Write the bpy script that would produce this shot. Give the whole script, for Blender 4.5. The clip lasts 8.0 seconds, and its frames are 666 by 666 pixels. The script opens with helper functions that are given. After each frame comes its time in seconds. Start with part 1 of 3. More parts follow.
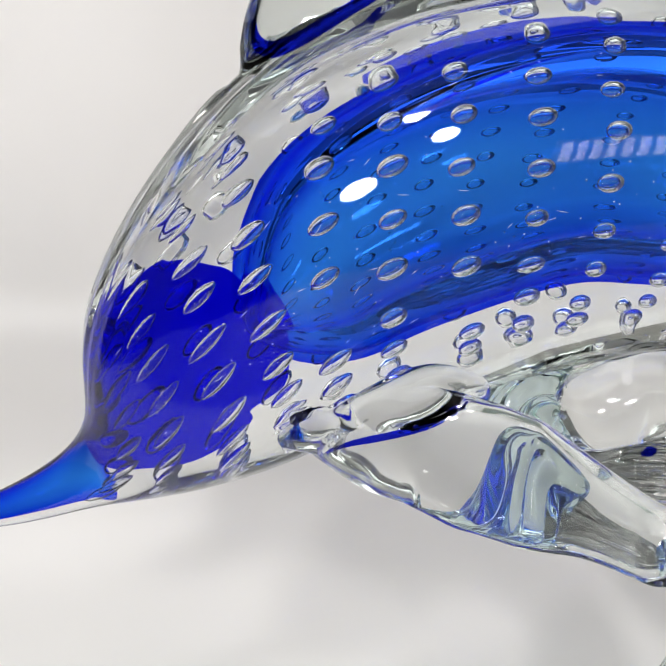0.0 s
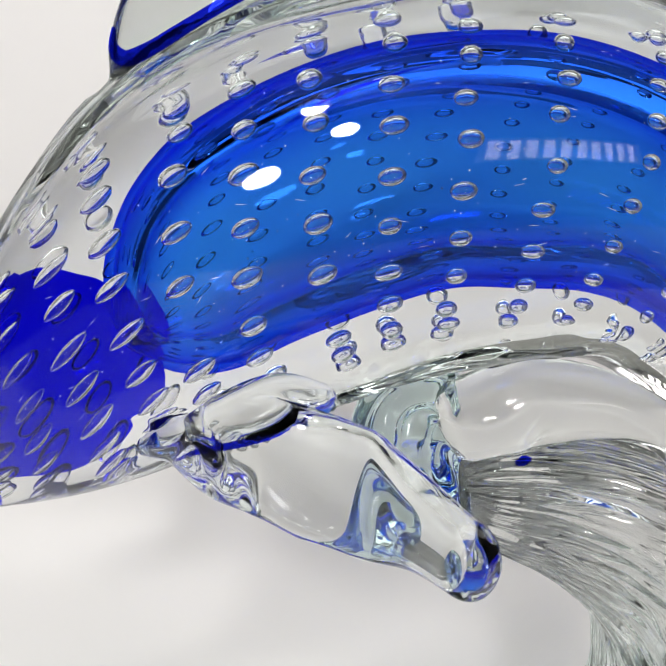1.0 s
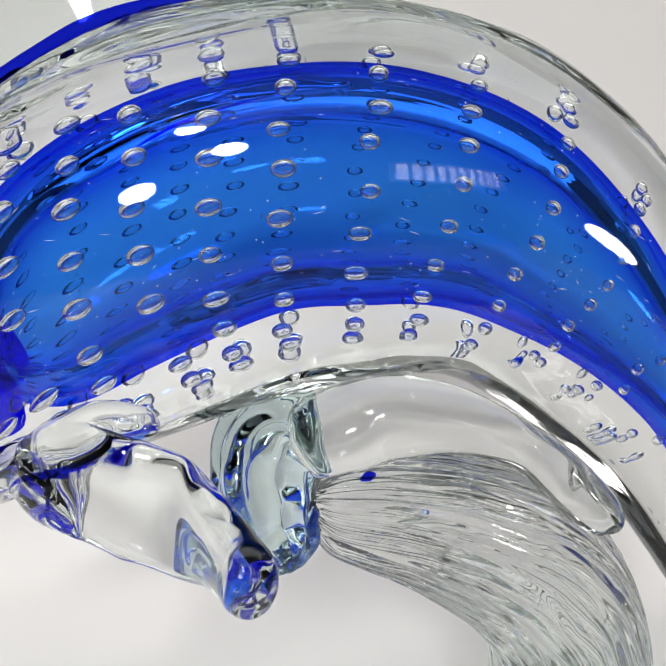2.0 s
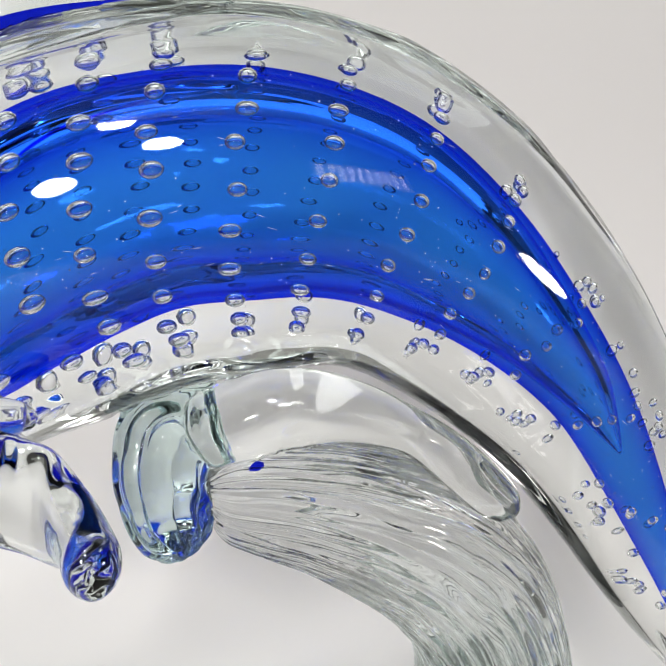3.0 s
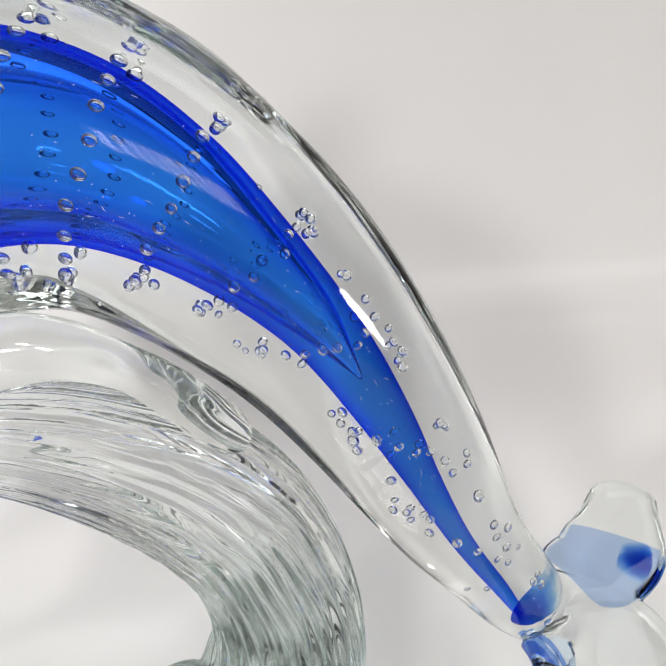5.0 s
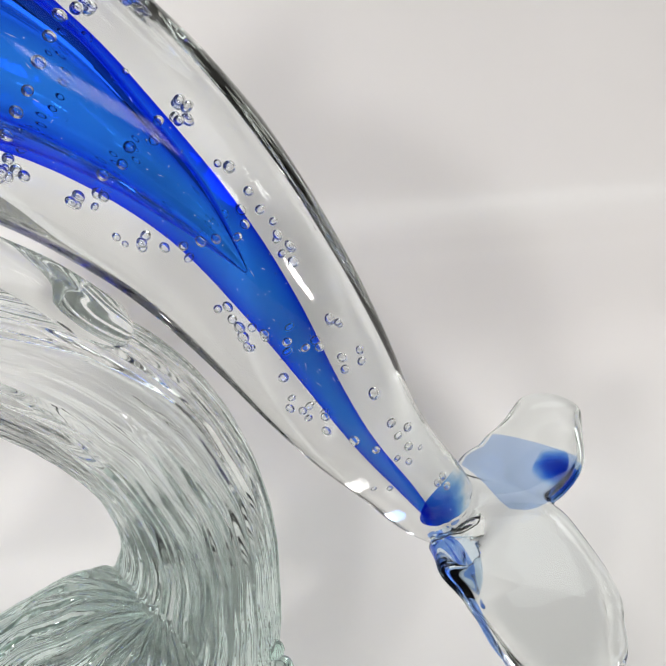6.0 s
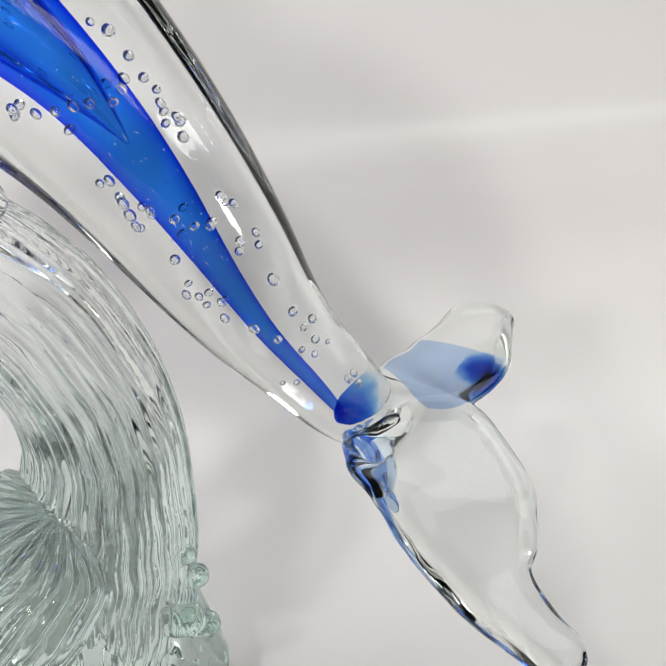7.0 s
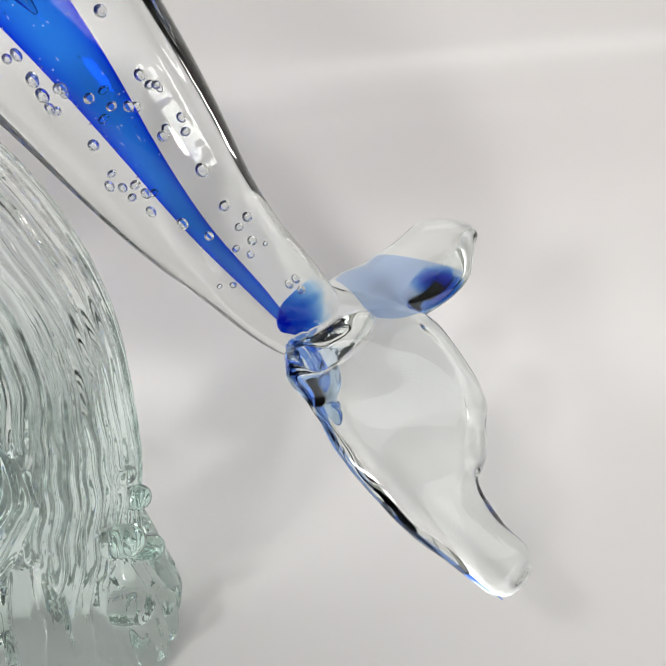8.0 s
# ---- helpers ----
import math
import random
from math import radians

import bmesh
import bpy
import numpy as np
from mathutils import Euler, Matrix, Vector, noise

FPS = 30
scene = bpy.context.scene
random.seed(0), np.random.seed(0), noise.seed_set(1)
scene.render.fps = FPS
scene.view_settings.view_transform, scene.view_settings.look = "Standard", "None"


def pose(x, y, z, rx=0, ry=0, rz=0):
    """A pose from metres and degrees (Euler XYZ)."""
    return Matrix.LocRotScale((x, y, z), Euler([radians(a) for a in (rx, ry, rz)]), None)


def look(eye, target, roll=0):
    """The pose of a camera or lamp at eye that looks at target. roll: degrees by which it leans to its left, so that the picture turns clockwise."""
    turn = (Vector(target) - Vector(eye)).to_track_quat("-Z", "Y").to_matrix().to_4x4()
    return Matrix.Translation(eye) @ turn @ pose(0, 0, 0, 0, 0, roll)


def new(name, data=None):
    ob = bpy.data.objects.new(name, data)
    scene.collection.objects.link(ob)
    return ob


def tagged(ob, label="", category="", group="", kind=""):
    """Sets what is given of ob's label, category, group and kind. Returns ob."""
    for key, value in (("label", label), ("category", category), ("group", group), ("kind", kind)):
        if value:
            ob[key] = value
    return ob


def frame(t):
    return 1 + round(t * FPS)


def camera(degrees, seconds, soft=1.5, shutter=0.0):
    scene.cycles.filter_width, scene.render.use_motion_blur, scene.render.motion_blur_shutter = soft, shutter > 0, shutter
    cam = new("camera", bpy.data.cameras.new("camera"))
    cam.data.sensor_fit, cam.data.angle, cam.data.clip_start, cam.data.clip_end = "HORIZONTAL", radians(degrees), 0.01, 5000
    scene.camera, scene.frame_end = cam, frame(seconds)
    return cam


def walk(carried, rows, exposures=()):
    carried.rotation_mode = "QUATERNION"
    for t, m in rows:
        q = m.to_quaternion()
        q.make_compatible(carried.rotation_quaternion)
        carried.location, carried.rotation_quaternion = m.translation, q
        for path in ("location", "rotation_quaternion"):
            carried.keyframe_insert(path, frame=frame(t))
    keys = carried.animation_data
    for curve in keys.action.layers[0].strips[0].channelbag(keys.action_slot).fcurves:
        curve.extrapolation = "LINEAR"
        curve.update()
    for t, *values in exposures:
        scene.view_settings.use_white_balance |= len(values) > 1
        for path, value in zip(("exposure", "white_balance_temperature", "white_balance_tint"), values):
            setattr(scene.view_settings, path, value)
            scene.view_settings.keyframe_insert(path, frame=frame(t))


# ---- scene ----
cam = camera(48.3, 8.0, soft=1.5)
PATH = [
    (0.0, (0.0754, -0.1570, 0.1689), (0.2670, 0.8169, 0.0473), 2.83),
    (0.5, (0.0930, -0.1590, 0.1713), (0.2666, 0.8185, 0.0514), 2.70),
    (1.0, (0.1125, -0.1630, 0.1735), (0.2768, 0.8150, 0.0453), 2.87),
    (1.5, (0.1337, -0.1690, 0.1804), (0.2845, 0.8117, 0.0557), 1.96),
    (1.7, (0.1428, -0.1710, 0.1801), (0.2971, 0.8096, 0.0589), 1.36),
    (2.8, (0.1811, -0.1840, 0.1794), (0.3042, 0.8011, 0.0589), -0.08),
    (3.0, (0.1892, -0.1850, 0.1792), (0.3085, 0.8003, 0.0572), -0.38),
    (3.5, (0.2065, -0.1850, 0.1736), (0.3310, 0.7990, 0.0458), -1.28),
    (4.0, (0.2212, -0.1890, 0.1704), (0.3404, 0.7958, 0.0444), -2.69),
    (4.5, (0.2491, -0.1940, 0.1672), (0.3445, 0.7930, 0.0382), -3.32),
    (5.0, (0.2802, -0.2000, 0.1656), (0.3470, 0.7862, 0.0141), -3.47),
    (5.2, (0.2889, -0.1990, 0.1633), (0.3594, 0.7837, -0.0080), -3.89),
    (6.5, (0.3310, -0.2040, 0.1267), (0.3790, 0.7711, -0.0898), -4.68),
    (7.0, (0.3459, -0.1990, 0.1113), (0.3964, 0.7695, -0.1324), -4.83),
    (7.5, (0.3554, -0.1900, 0.0937), (0.3976, 0.7741, -0.1684), -5.28),
    (8.0, (0.3667, -0.1920, 0.0819), (0.4006, 0.7702, -0.1885), -5.21),
]
walk(cam, [(t, look(eye, target, roll)) for t, eye, target, roll in PATH])

# ---- world and lamps ----
world = bpy.data.worlds.new("room_air")
world.use_nodes = True
world.node_tree.nodes["Background"].inputs[0].default_value = (0.9, 0.95, 1.0, 1)
world.node_tree.nodes["Background"].inputs[1].default_value = 0.05
scene.world = world

TABLE = -0.11            # height of the table top
FLOOR = TABLE - 0.75
CEIL = FLOOR + 2.6


def area(name, m, sx, sy, watts, colour, shape="RECTANGLE"):
    lamp = bpy.data.lights.new(name, "AREA")
    lamp.shape, lamp.size, lamp.size_y, lamp.energy, lamp.color = shape, sx, sy, watts, colour
    ob = new(name, lamp)
    ob.matrix_world = m
    return ob


HEART = (0.15, -0.01, 0.19)


def round_lamp(name, way, far, size, watts, colour=(1.0, 0.975, 0.955)):
    p = Vector(HEART) + Vector(way).normalized() * far
    return area(name, look(p, HEART), size, size, watts, colour, "DISK")


# wide overhead area lamp added as fill to soften the shadows
area("overhead_fill_light", pose(0.2, 0.05, CEIL - 0.02), 3.6, 0.95, 18.0, (0.955, 0.98, 0.965))
round_lamp("ceiling_spot_light", (-0.33, -0.74, 0.62), 2.5, 0.26, 17.5)
round_lamp("pendant_light", (-0.20, -0.89, 0.44), 2.5, 0.26, 13.6)
round_lamp("ring_light", (-0.46, -0.88, 0.19), 2.4, 0.34, 13.2)
round_lamp("standing_light", (0.80, -0.60, -0.06), 2.2, 0.26, 7.2, (1.0, 0.93, 0.905))
area("window_light", pose(1.38, -2.592, 0.67, 90, 0, 0), 1.14, 0.38, 6, (1.0, 0.945, 0.935))


# ---- materials ----
def nodes_of(name):
    mat = bpy.data.materials.new(name)
    mat.use_nodes = True
    nt = mat.node_tree
    nt.nodes.clear()
    return mat, nt, nt.nodes.new("ShaderNodeOutputMaterial")


def glass(name, colour, ior=1.5, rough=0.0, wave=0.0, scale=60.0, distance=0.0006, foot=None, span=(-0.02, 0.09)):
    """Clear or tinted glass; wave adds the slight unevenness of hot-worked glass."""
    mat, nt, out = nodes_of(name)
    b = nt.nodes.new("ShaderNodeBsdfGlass")
    b.inputs["Color"].default_value = (*colour, 1)
    b.inputs["Roughness"].default_value = rough
    b.inputs["IOR"].default_value = ior
    if foot:
        # the tint changes with height
        place = nt.nodes.new("ShaderNodeTexCoord")
        sep = nt.nodes.new("ShaderNodeSeparateXYZ")
        rise = nt.nodes.new("ShaderNodeMapRange")
        rise.inputs["From Min"].default_value, rise.inputs["From Max"].default_value = span
        mix = nt.nodes.new("ShaderNodeMix")
        mix.data_type = "RGBA"
        mix.inputs[6].default_value, mix.inputs[7].default_value = (*foot, 1), (*colour, 1)
        nt.links.new(place.outputs["Object"], sep.inputs[0])
        nt.links.new(sep.outputs["Z"], rise.inputs[0])
        nt.links.new(rise.outputs[0], mix.inputs[0])
        nt.links.new(mix.outputs[2], b.inputs["Color"])
    if wave:
        co = nt.nodes.new("ShaderNodeTexCoord")
        n = nt.nodes.new("ShaderNodeTexNoise")
        n.inputs["Scale"].default_value = scale
        n.inputs["Detail"].default_value = 2.0
        bump = nt.nodes.new("ShaderNodeBump")
        bump.inputs["Strength"].default_value = wave
        bump.inputs["Distance"].default_value = distance
        nt.links.new(co.outputs["Object"], n.inputs["Vector"])
        nt.links.new(n.outputs["Fac"], bump.inputs["Height"])
        nt.links.new(bump.outputs["Normal"], b.inputs["Normal"])
        if foot:
            # fine ripples where the hot foot was pressed
            rip = nt.nodes.new("ShaderNodeMapRange")
            rip.inputs["From Min"].default_value, rip.inputs["From Max"].default_value = -0.03, 0.05
            rip.inputs["To Min"].default_value, rip.inputs["To Max"].default_value = wave * 2, wave
            nt.links.new(sep.outputs["Z"], rip.inputs[0])
            nt.links.new(rip.outputs[0], bump.inputs["Strength"])
    nt.links.new(b.outputs[0], out.inputs[0])
    return mat


def absorb(nt, amount, full, none):
    """Light left after coloured glass: from none to full in equal shares of thickness, channel by channel."""
    join = nt.nodes.new("ShaderNodeCombineColor")
    for k in range(3):
        p = nt.nodes.new("ShaderNodeMath")
        p.operation = "POWER"
        p.inputs[0].default_value = full[k] / none[k]
        nt.links.new(amount, p.inputs[1])
        q = nt.nodes.new("ShaderNodeMath")
        q.operation = "MULTIPLY"
        q.inputs[1].default_value = none[k]
        nt.links.new(p.outputs[0], q.inputs[0])
        nt.links.new(q.outputs[0], join.inputs[k])
    return join.outputs[0]


def colour_layer(name, thin, thick, power=1.0):
    """A layer of coloured glass fused into clear glass: no bend, only colour. Faces turned away from y are tinted
    deeper: light's longer way through the rim, put into the colour.
    """
    mat, nt, out = nodes_of(name)
    b = nt.nodes.new("ShaderNodeBsdfTransparent")
    geo = nt.nodes.new("ShaderNodeNewGeometry")
    sep = nt.nodes.new("ShaderNodeSeparateXYZ")
    nt.links.new(geo.outputs["Normal"], sep.inputs[0])
    ab = nt.nodes.new("ShaderNodeMath")
    ab.operation = "ABSOLUTE"
    nt.links.new(sep.outputs["Y"], ab.inputs[0])
    pw = nt.nodes.new("ShaderNodeMath")
    pw.operation = "POWER"
    pw.inputs[1].default_value = power
    nt.links.new(ab.outputs[0], pw.inputs[0])
    co = nt.nodes.new("ShaderNodeTexCoord")
    n = nt.nodes.new("ShaderNodeTexNoise")
    n.inputs["Scale"].default_value = 25.0
    n.inputs["Detail"].default_value = 3.0
    nt.links.new(co.outputs["Object"], n.inputs["Vector"])
    uneven = nt.nodes.new("ShaderNodeMath")
    uneven.operation = "MULTIPLY_ADD"
    uneven.inputs[1].default_value, uneven.inputs[2].default_value = 0.14, 0.93
    nt.links.new(n.outputs["Fac"], uneven.inputs[0])
    rest = nt.nodes.new("ShaderNodeMath")
    rest.operation, rest.use_clamp = "SUBTRACT", True
    nt.links.new(uneven.outputs[0], rest.inputs[0])
    nt.links.new(pw.outputs[0], rest.inputs[1])
    nt.links.new(absorb(nt, rest.outputs[0], thick, thin), b.inputs[0])
    nt.links.new(b.outputs[0], out.inputs[0])
    return mat


def dye(name, centre, reach, deep):
    """Coloured glass whose dye thins out softly away from one place."""
    mat, nt, out = nodes_of(name)
    b = nt.nodes.new("ShaderNodeBsdfTransparent")
    co = nt.nodes.new("ShaderNodeTexCoord")
    n = nt.nodes.new("ShaderNodeTexNoise")
    n.inputs["Scale"].default_value = 220.0
    n.inputs["Detail"].default_value = 1.0
    far = nt.nodes.new("ShaderNodeVectorMath")
    far.operation = "DISTANCE"
    far.inputs[1].default_value = centre
    nt.links.new(co.outputs["Object"], far.inputs[0])
    nt.links.new(co.outputs["Object"], n.inputs["Vector"])
    warp = nt.nodes.new("ShaderNodeMath")
    warp.operation = "MULTIPLY_ADD"
    warp.inputs[1].default_value = reach * 0.4
    nt.links.new(n.outputs["Fac"], warp.inputs[0])
    nt.links.new(far.outputs["Value"], warp.inputs[2])
    ramp = nt.nodes.new("ShaderNodeMapRange")
    ramp.interpolation_type = "SMOOTHSTEP"
    ramp.inputs["From Min"].default_value, ramp.inputs["From Max"].default_value = reach * 0.3, reach * 1.25
    ramp.inputs["To Min"].default_value, ramp.inputs["To Max"].default_value = 1.0, 0.0
    nt.links.new(warp.outputs[0], ramp.inputs[0])
    nt.links.new(absorb(nt, ramp.outputs[0], deep, (1, 1, 1)), b.inputs[0])
    nt.links.new(b.outputs[0], out.inputs[0])
    return mat


def painted(name, colour, rough=0.6, coat=0.0, coat_rough=0.2, vary=0.04, scale=6.0, bump=0.0):
    mat, nt, out = nodes_of(name)
    b = nt.nodes.new("ShaderNodeBsdfPrincipled")
    co = nt.nodes.new("ShaderNodeTexCoord")
    n = nt.nodes.new("ShaderNodeTexNoise")
    n.inputs["Scale"].default_value = scale
    n.inputs["Detail"].default_value = 5.0
    nt.links.new(co.outputs["Object"], n.inputs["Vector"])
    ramp = nt.nodes.new("ShaderNodeMix")
    ramp.data_type = "RGBA"
    ramp.inputs[6].default_value = (*[c * (1 - vary) for c in colour], 1)
    ramp.inputs[7].default_value = (*[min(1, c * (1 + vary)) for c in colour], 1)
    nt.links.new(n.outputs["Fac"], ramp.inputs[0])
    nt.links.new(ramp.outputs[2], b.inputs["Base Color"])
    b.inputs["Roughness"].default_value = rough
    b.inputs["Coat Weight"].default_value = coat
    b.inputs["Coat Roughness"].default_value = coat_rough
    if bump:
        bu = nt.nodes.new("ShaderNodeBump")
        bu.inputs["Strength"].default_value = bump
        bu.inputs["Distance"].default_value = 0.002
        nt.links.new(n.outputs["Fac"], bu.inputs["Height"])
        nt.links.new(bu.outputs["Normal"], b.inputs["Normal"])
    nt.links.new(b.outputs[0], out.inputs[0])
    return mat


CLEAR = glass("clear_glass", (0.975, 0.988, 0.982), wave=0.05, scale=18.0)
AIR = glass("air_in_glass", (1, 1, 1))
# green tint and the dark refraction of the back, painted in by height
CASED = glass("cased_glass_dark_top", (0.915, 0.948, 0.930), wave=0.05, scale=18.0, foot=(0.976, 0.988, 0.983), span=(0.203, 0.236))
CAVITY = glass("blown_hollow", (1, 1, 1), wave=0.25, scale=45.0, distance=0.0003)
STEM_AIR = glass("air_in_the_column", (1, 1, 1), wave=0.2, scale=60.0, distance=0.0004)
GREEN = glass("sea_tinted_glass", (0.976, 0.988, 0.982), wave=0.14, scale=230.0, foot=(0.932, 0.985, 0.968))
TEAL = glass("teal_tinted_glass", (0.86, 0.935, 0.925), wave=0.08, scale=60.0)
SHOULDER = glass("grey_green_glass", (0.935, 0.962, 0.950), wave=0.06, scale=30.0)
BLUE = colour_layer("cobalt_layer", (0.17, 0.49, 0.98), (0.003, 0.014, 0.80), 0.24)
DEEP = colour_layer("deep_cobalt_layer", (0.014, 0.003, 0.84), (0.02, 0.006, 0.86))
EDGE = colour_layer("cobalt_trail", (0.10, 0.15, 0.86), (0.06, 0.08, 0.80))
STRAND = colour_layer("blue_strand", (0.58, 0.71, 0.95), (0.42, 0.58, 0.90))
ROOT_DYE = dye("tail_root_dye", (.3605, .0540, .0205), .0125, (0.02, 0.14, 0.72))
SPOT_DYE = dye("tail_spot_dye", (.4150, .0680, .0226), .0110, (0.05, 0.20, 0.72))
MILKY = colour_layer("pale_blue_veil", (0.76, 0.84, 0.96), (0.70, 0.79, 0.95))
SHEET = painted("white_gloss_sheet", (0.80, 0.785, 0.772), 0.5, 0.55, 0.34)
KNOT = glass("pale_blue_glass", (0.78, 0.88, 0.97), wave=0.1, scale=90.0)
GLINT = painted("pale_glint", (0.8, 0.8, 0.8), 0.8)
WALL = painted("white_wall_paint", (0.78, 0.75, 0.72), 0.7)
BACK = painted("grey_brown_wall_paint", (0.30, 0.295, 0.27), 0.7)
BROWN = painted("brown_wall_panel", (0.14, 0.135, 0.13), 0.6)
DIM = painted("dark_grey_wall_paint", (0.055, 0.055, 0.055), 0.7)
CEILING = painted("grey_ceiling_paint", (0.30, 0.30, 0.30), 0.8)
OAK = painted("grey_laminate_top", (0.30, 0.295, 0.285), 0.45, vary=0.12, scale=14.0)
WOOD = painted("floor_vinyl", (0.15, 0.14, 0.13), 0.5, vary=0.12)


# ---- shape helpers ----
def spline(keys, n, smooth=0):
    """n samples of a smooth curve through the keys (tuples of equal length), evenly by arc length."""
    k = np.array(keys, float)
    p = np.vstack([2 * k[0] - k[1], k, 2 * k[-1] - k[-2]])
    rows = []
    for i in range(1, len(p) - 2):
        for u in np.linspace(0, 1, 24, endpoint=False):
            a, b, c, d = p[i - 1], p[i], p[i + 1], p[i + 2]
            rows.append(0.5 * (2 * b + (c - a) * u + (2 * a - 5 * b + 4 * c - d) * u ** 2 + (3 * b - a - 3 * c + d) * u ** 3))
    rows.append(p[-2])
    rows = np.array(rows)
    run = np.concatenate([[0], np.cumsum(np.linalg.norm(np.diff(rows[:, :3], axis=0), axis=1))])
    out = np.array([np.interp(np.linspace(0, run[-1], n), run, rows[:, j]) for j in range(rows.shape[1])]).T
    for _ in range(smooth):
        out[1:-1] = 0.5 * out[1:-1] + 0.25 * (out[:-2] + out[2:])
    return out


def frames_of(c, flat=(0, 1, 0)):
    t = np.gradient(c, axis=0)
    t /= np.linalg.norm(t, axis=1)[:, None]
    b = np.array(flat, float)[None, :] - t * (t @ np.array(flat, float))[:, None]
    b /= np.linalg.norm(b, axis=1)[:, None]
    return t, np.cross(b, t), b


def sweep(keys, rings=64, segs=48, flat=(0, 1, 0), ribs=0, rib=0.0, twist=0.0, inward=False, wobble=0.0, seed=0, round_ends=(0.0, 0.0), smooth=0, streak=0.0, fine=7.0, drawn=0.0, ripple=0.0, calm=0.0):
    """A closed solid along a curve. A key is x, y, z, half height across the flat axis, half depth along it."""
    s = spline(keys, rings, smooth)
    t, nn, bb = frames_of(s[:, :3], flat)
    run = np.concatenate([[0], np.cumsum(np.linalg.norm(np.diff(s[:, :3], axis=0), axis=1))])
    bm = bmesh.new()
    loops = []
    for i in range(rings):
        a, b = max(s[i, 3], 1e-5), max(s[i, 4], 1e-5)
        if round_ends[0] and run[i] < round_ends[0]:
            q = math.sqrt(max(1 - (1 - run[i] / round_ends[0]) ** 2, 1e-4))
            a, b = a * q, b * q
        if round_ends[1] and run[-1] - run[i] < round_ends[1]:
            q = math.sqrt(max(1 - (1 - (run[-1] - run[i]) / round_ends[1]) ** 2, 1e-4))
            a, b = a * q, b * q
        loop = []
        for j in range(segs):
            w = 2 * math.pi * j / segs
            low = max(0.0, 1 - 2.4 * i / rings)
            high = min(1.0, max(0.0, (i / rings - 0.50) / 0.3))
            still = 1 - calm * high
            q = w + twist * run[i] + 0.026 * math.sin(run[i] * 230 + 5 * noise.noise(Vector((math.cos(w) * 1.2, math.sin(w) * 1.2, run[i] * 9 + seed)))) * (0.3 + low) + 0.45 * low * low
            k = 1 + (rib * still * (1 + 2.4 * low) * (2 * abs(math.cos(ribs / 2 * q)) ** 0.9 - 1.2) if ribs else 0)
            if ripple:
                k += ripple * (0.25 + low) * noise.noise(Vector((w * 7, run[i] * 130, seed)))
            if streak:
                v = Vector((math.cos(q) * fine * (1 - 0.2 * high) + seed, math.sin(q) * fine * (1 - 0.2 * high), run[i] * 3.2))
                k += streak * (1 - 0.75 * min(1, 2 * low)) * (0.5 * noise.noise(v) - math.exp(-(noise.noise(v + Vector((7.3, 1.1, 0))) / 0.10) ** 2))
            if drawn:
                # lines pulled along the back towards the fin
                top = math.cos(w) < 0
                up = max(0.0, min(1.0, (abs(math.cos(w)) - (0.54 if top else 0.62)) / 0.22)) * (1.15 if top else 0.55) * math.exp(-((run[i] - 0.180) / 0.115) ** 2)
                k += drawn * up * (noise.noise(Vector((w * 8 + 2 * noise.noise(Vector((run[i] * 25, w, 3))), run[i] * 12, 1.7))) + 0.5 * noise.noise(Vector((w * 19, run[i] * 20, 5.1))))
                # flattened flanks towards the tail
                k -= 0.060 * math.exp(-((math.acos(min(1, abs(math.cos(w)))) - 0.44) / 0.15) ** 2) * math.exp(-((run[i] - 0.350) / 0.050) ** 2)
                if top:
                    # hollowed flanks below the fin
                    k -= 0.016 * math.exp(-((math.acos(min(1, abs(math.cos(w)))) - 0.72) / 0.24) ** 2) * math.exp(-((run[i] - 0.165) / 0.070) ** 2)
            if wobble:
                k += wobble * noise.noise(Vector((math.cos(w) * 1.5 + seed, math.sin(w) * 1.5, run[i] * 60)))
            loop.append(bm.verts.new(s[i, :3] + nn[i] * math.cos(w) * a * k + bb[i] * math.sin(w) * b * k))
        loops.append(loop)
    for p, q in zip(loops, loops[1:]):
        for j in range(segs):
            bm.faces.new((p[j], p[(j + 1) % segs], q[(j + 1) % segs], q[j]))
    for loop, i in ((loops[0], 0), (loops[-1], -1)):
        v = bm.verts.new(s[i, :3])
        for j in range(segs):
            bm.faces.new((loop[j], loop[(j + 1) % segs], v))
    bmesh.ops.recalc_face_normals(bm, faces=bm.faces)
    if inward:
        bmesh.ops.reverse_faces(bm, faces=bm.faces)
    return bm


def part(name, bm, material, parent=None, label="", smooth=True):
    me = bpy.data.meshes.new(name)
    bm.to_mesh(me)
    bm.free()
    me.materials.append(material)
    if smooth:
        me.polygons.foreach_set("use_smooth", [True] * len(me.polygons))
    ob = new(name, me)
    ob.parent = parent
    if label:
        tagged(ob, label)
    return ob


def block(x0, x1, y0, y1, z0, z1, bevel=0.0):
    bm = bmesh.new()
    bmesh.ops.create_cube(bm, size=1, matrix=Matrix.Translation(((x0 + x1) / 2, (y0 + y1) / 2, (z0 + z1) / 2)) @ Matrix.Diagonal((x1 - x0, y1 - y0, z1 - z0, 1)))
    if bevel:
        bmesh.ops.bevel(bm, geom=bm.edges[:], offset=bevel, segments=3, affect="EDGES", profile=0.5)
    return bm


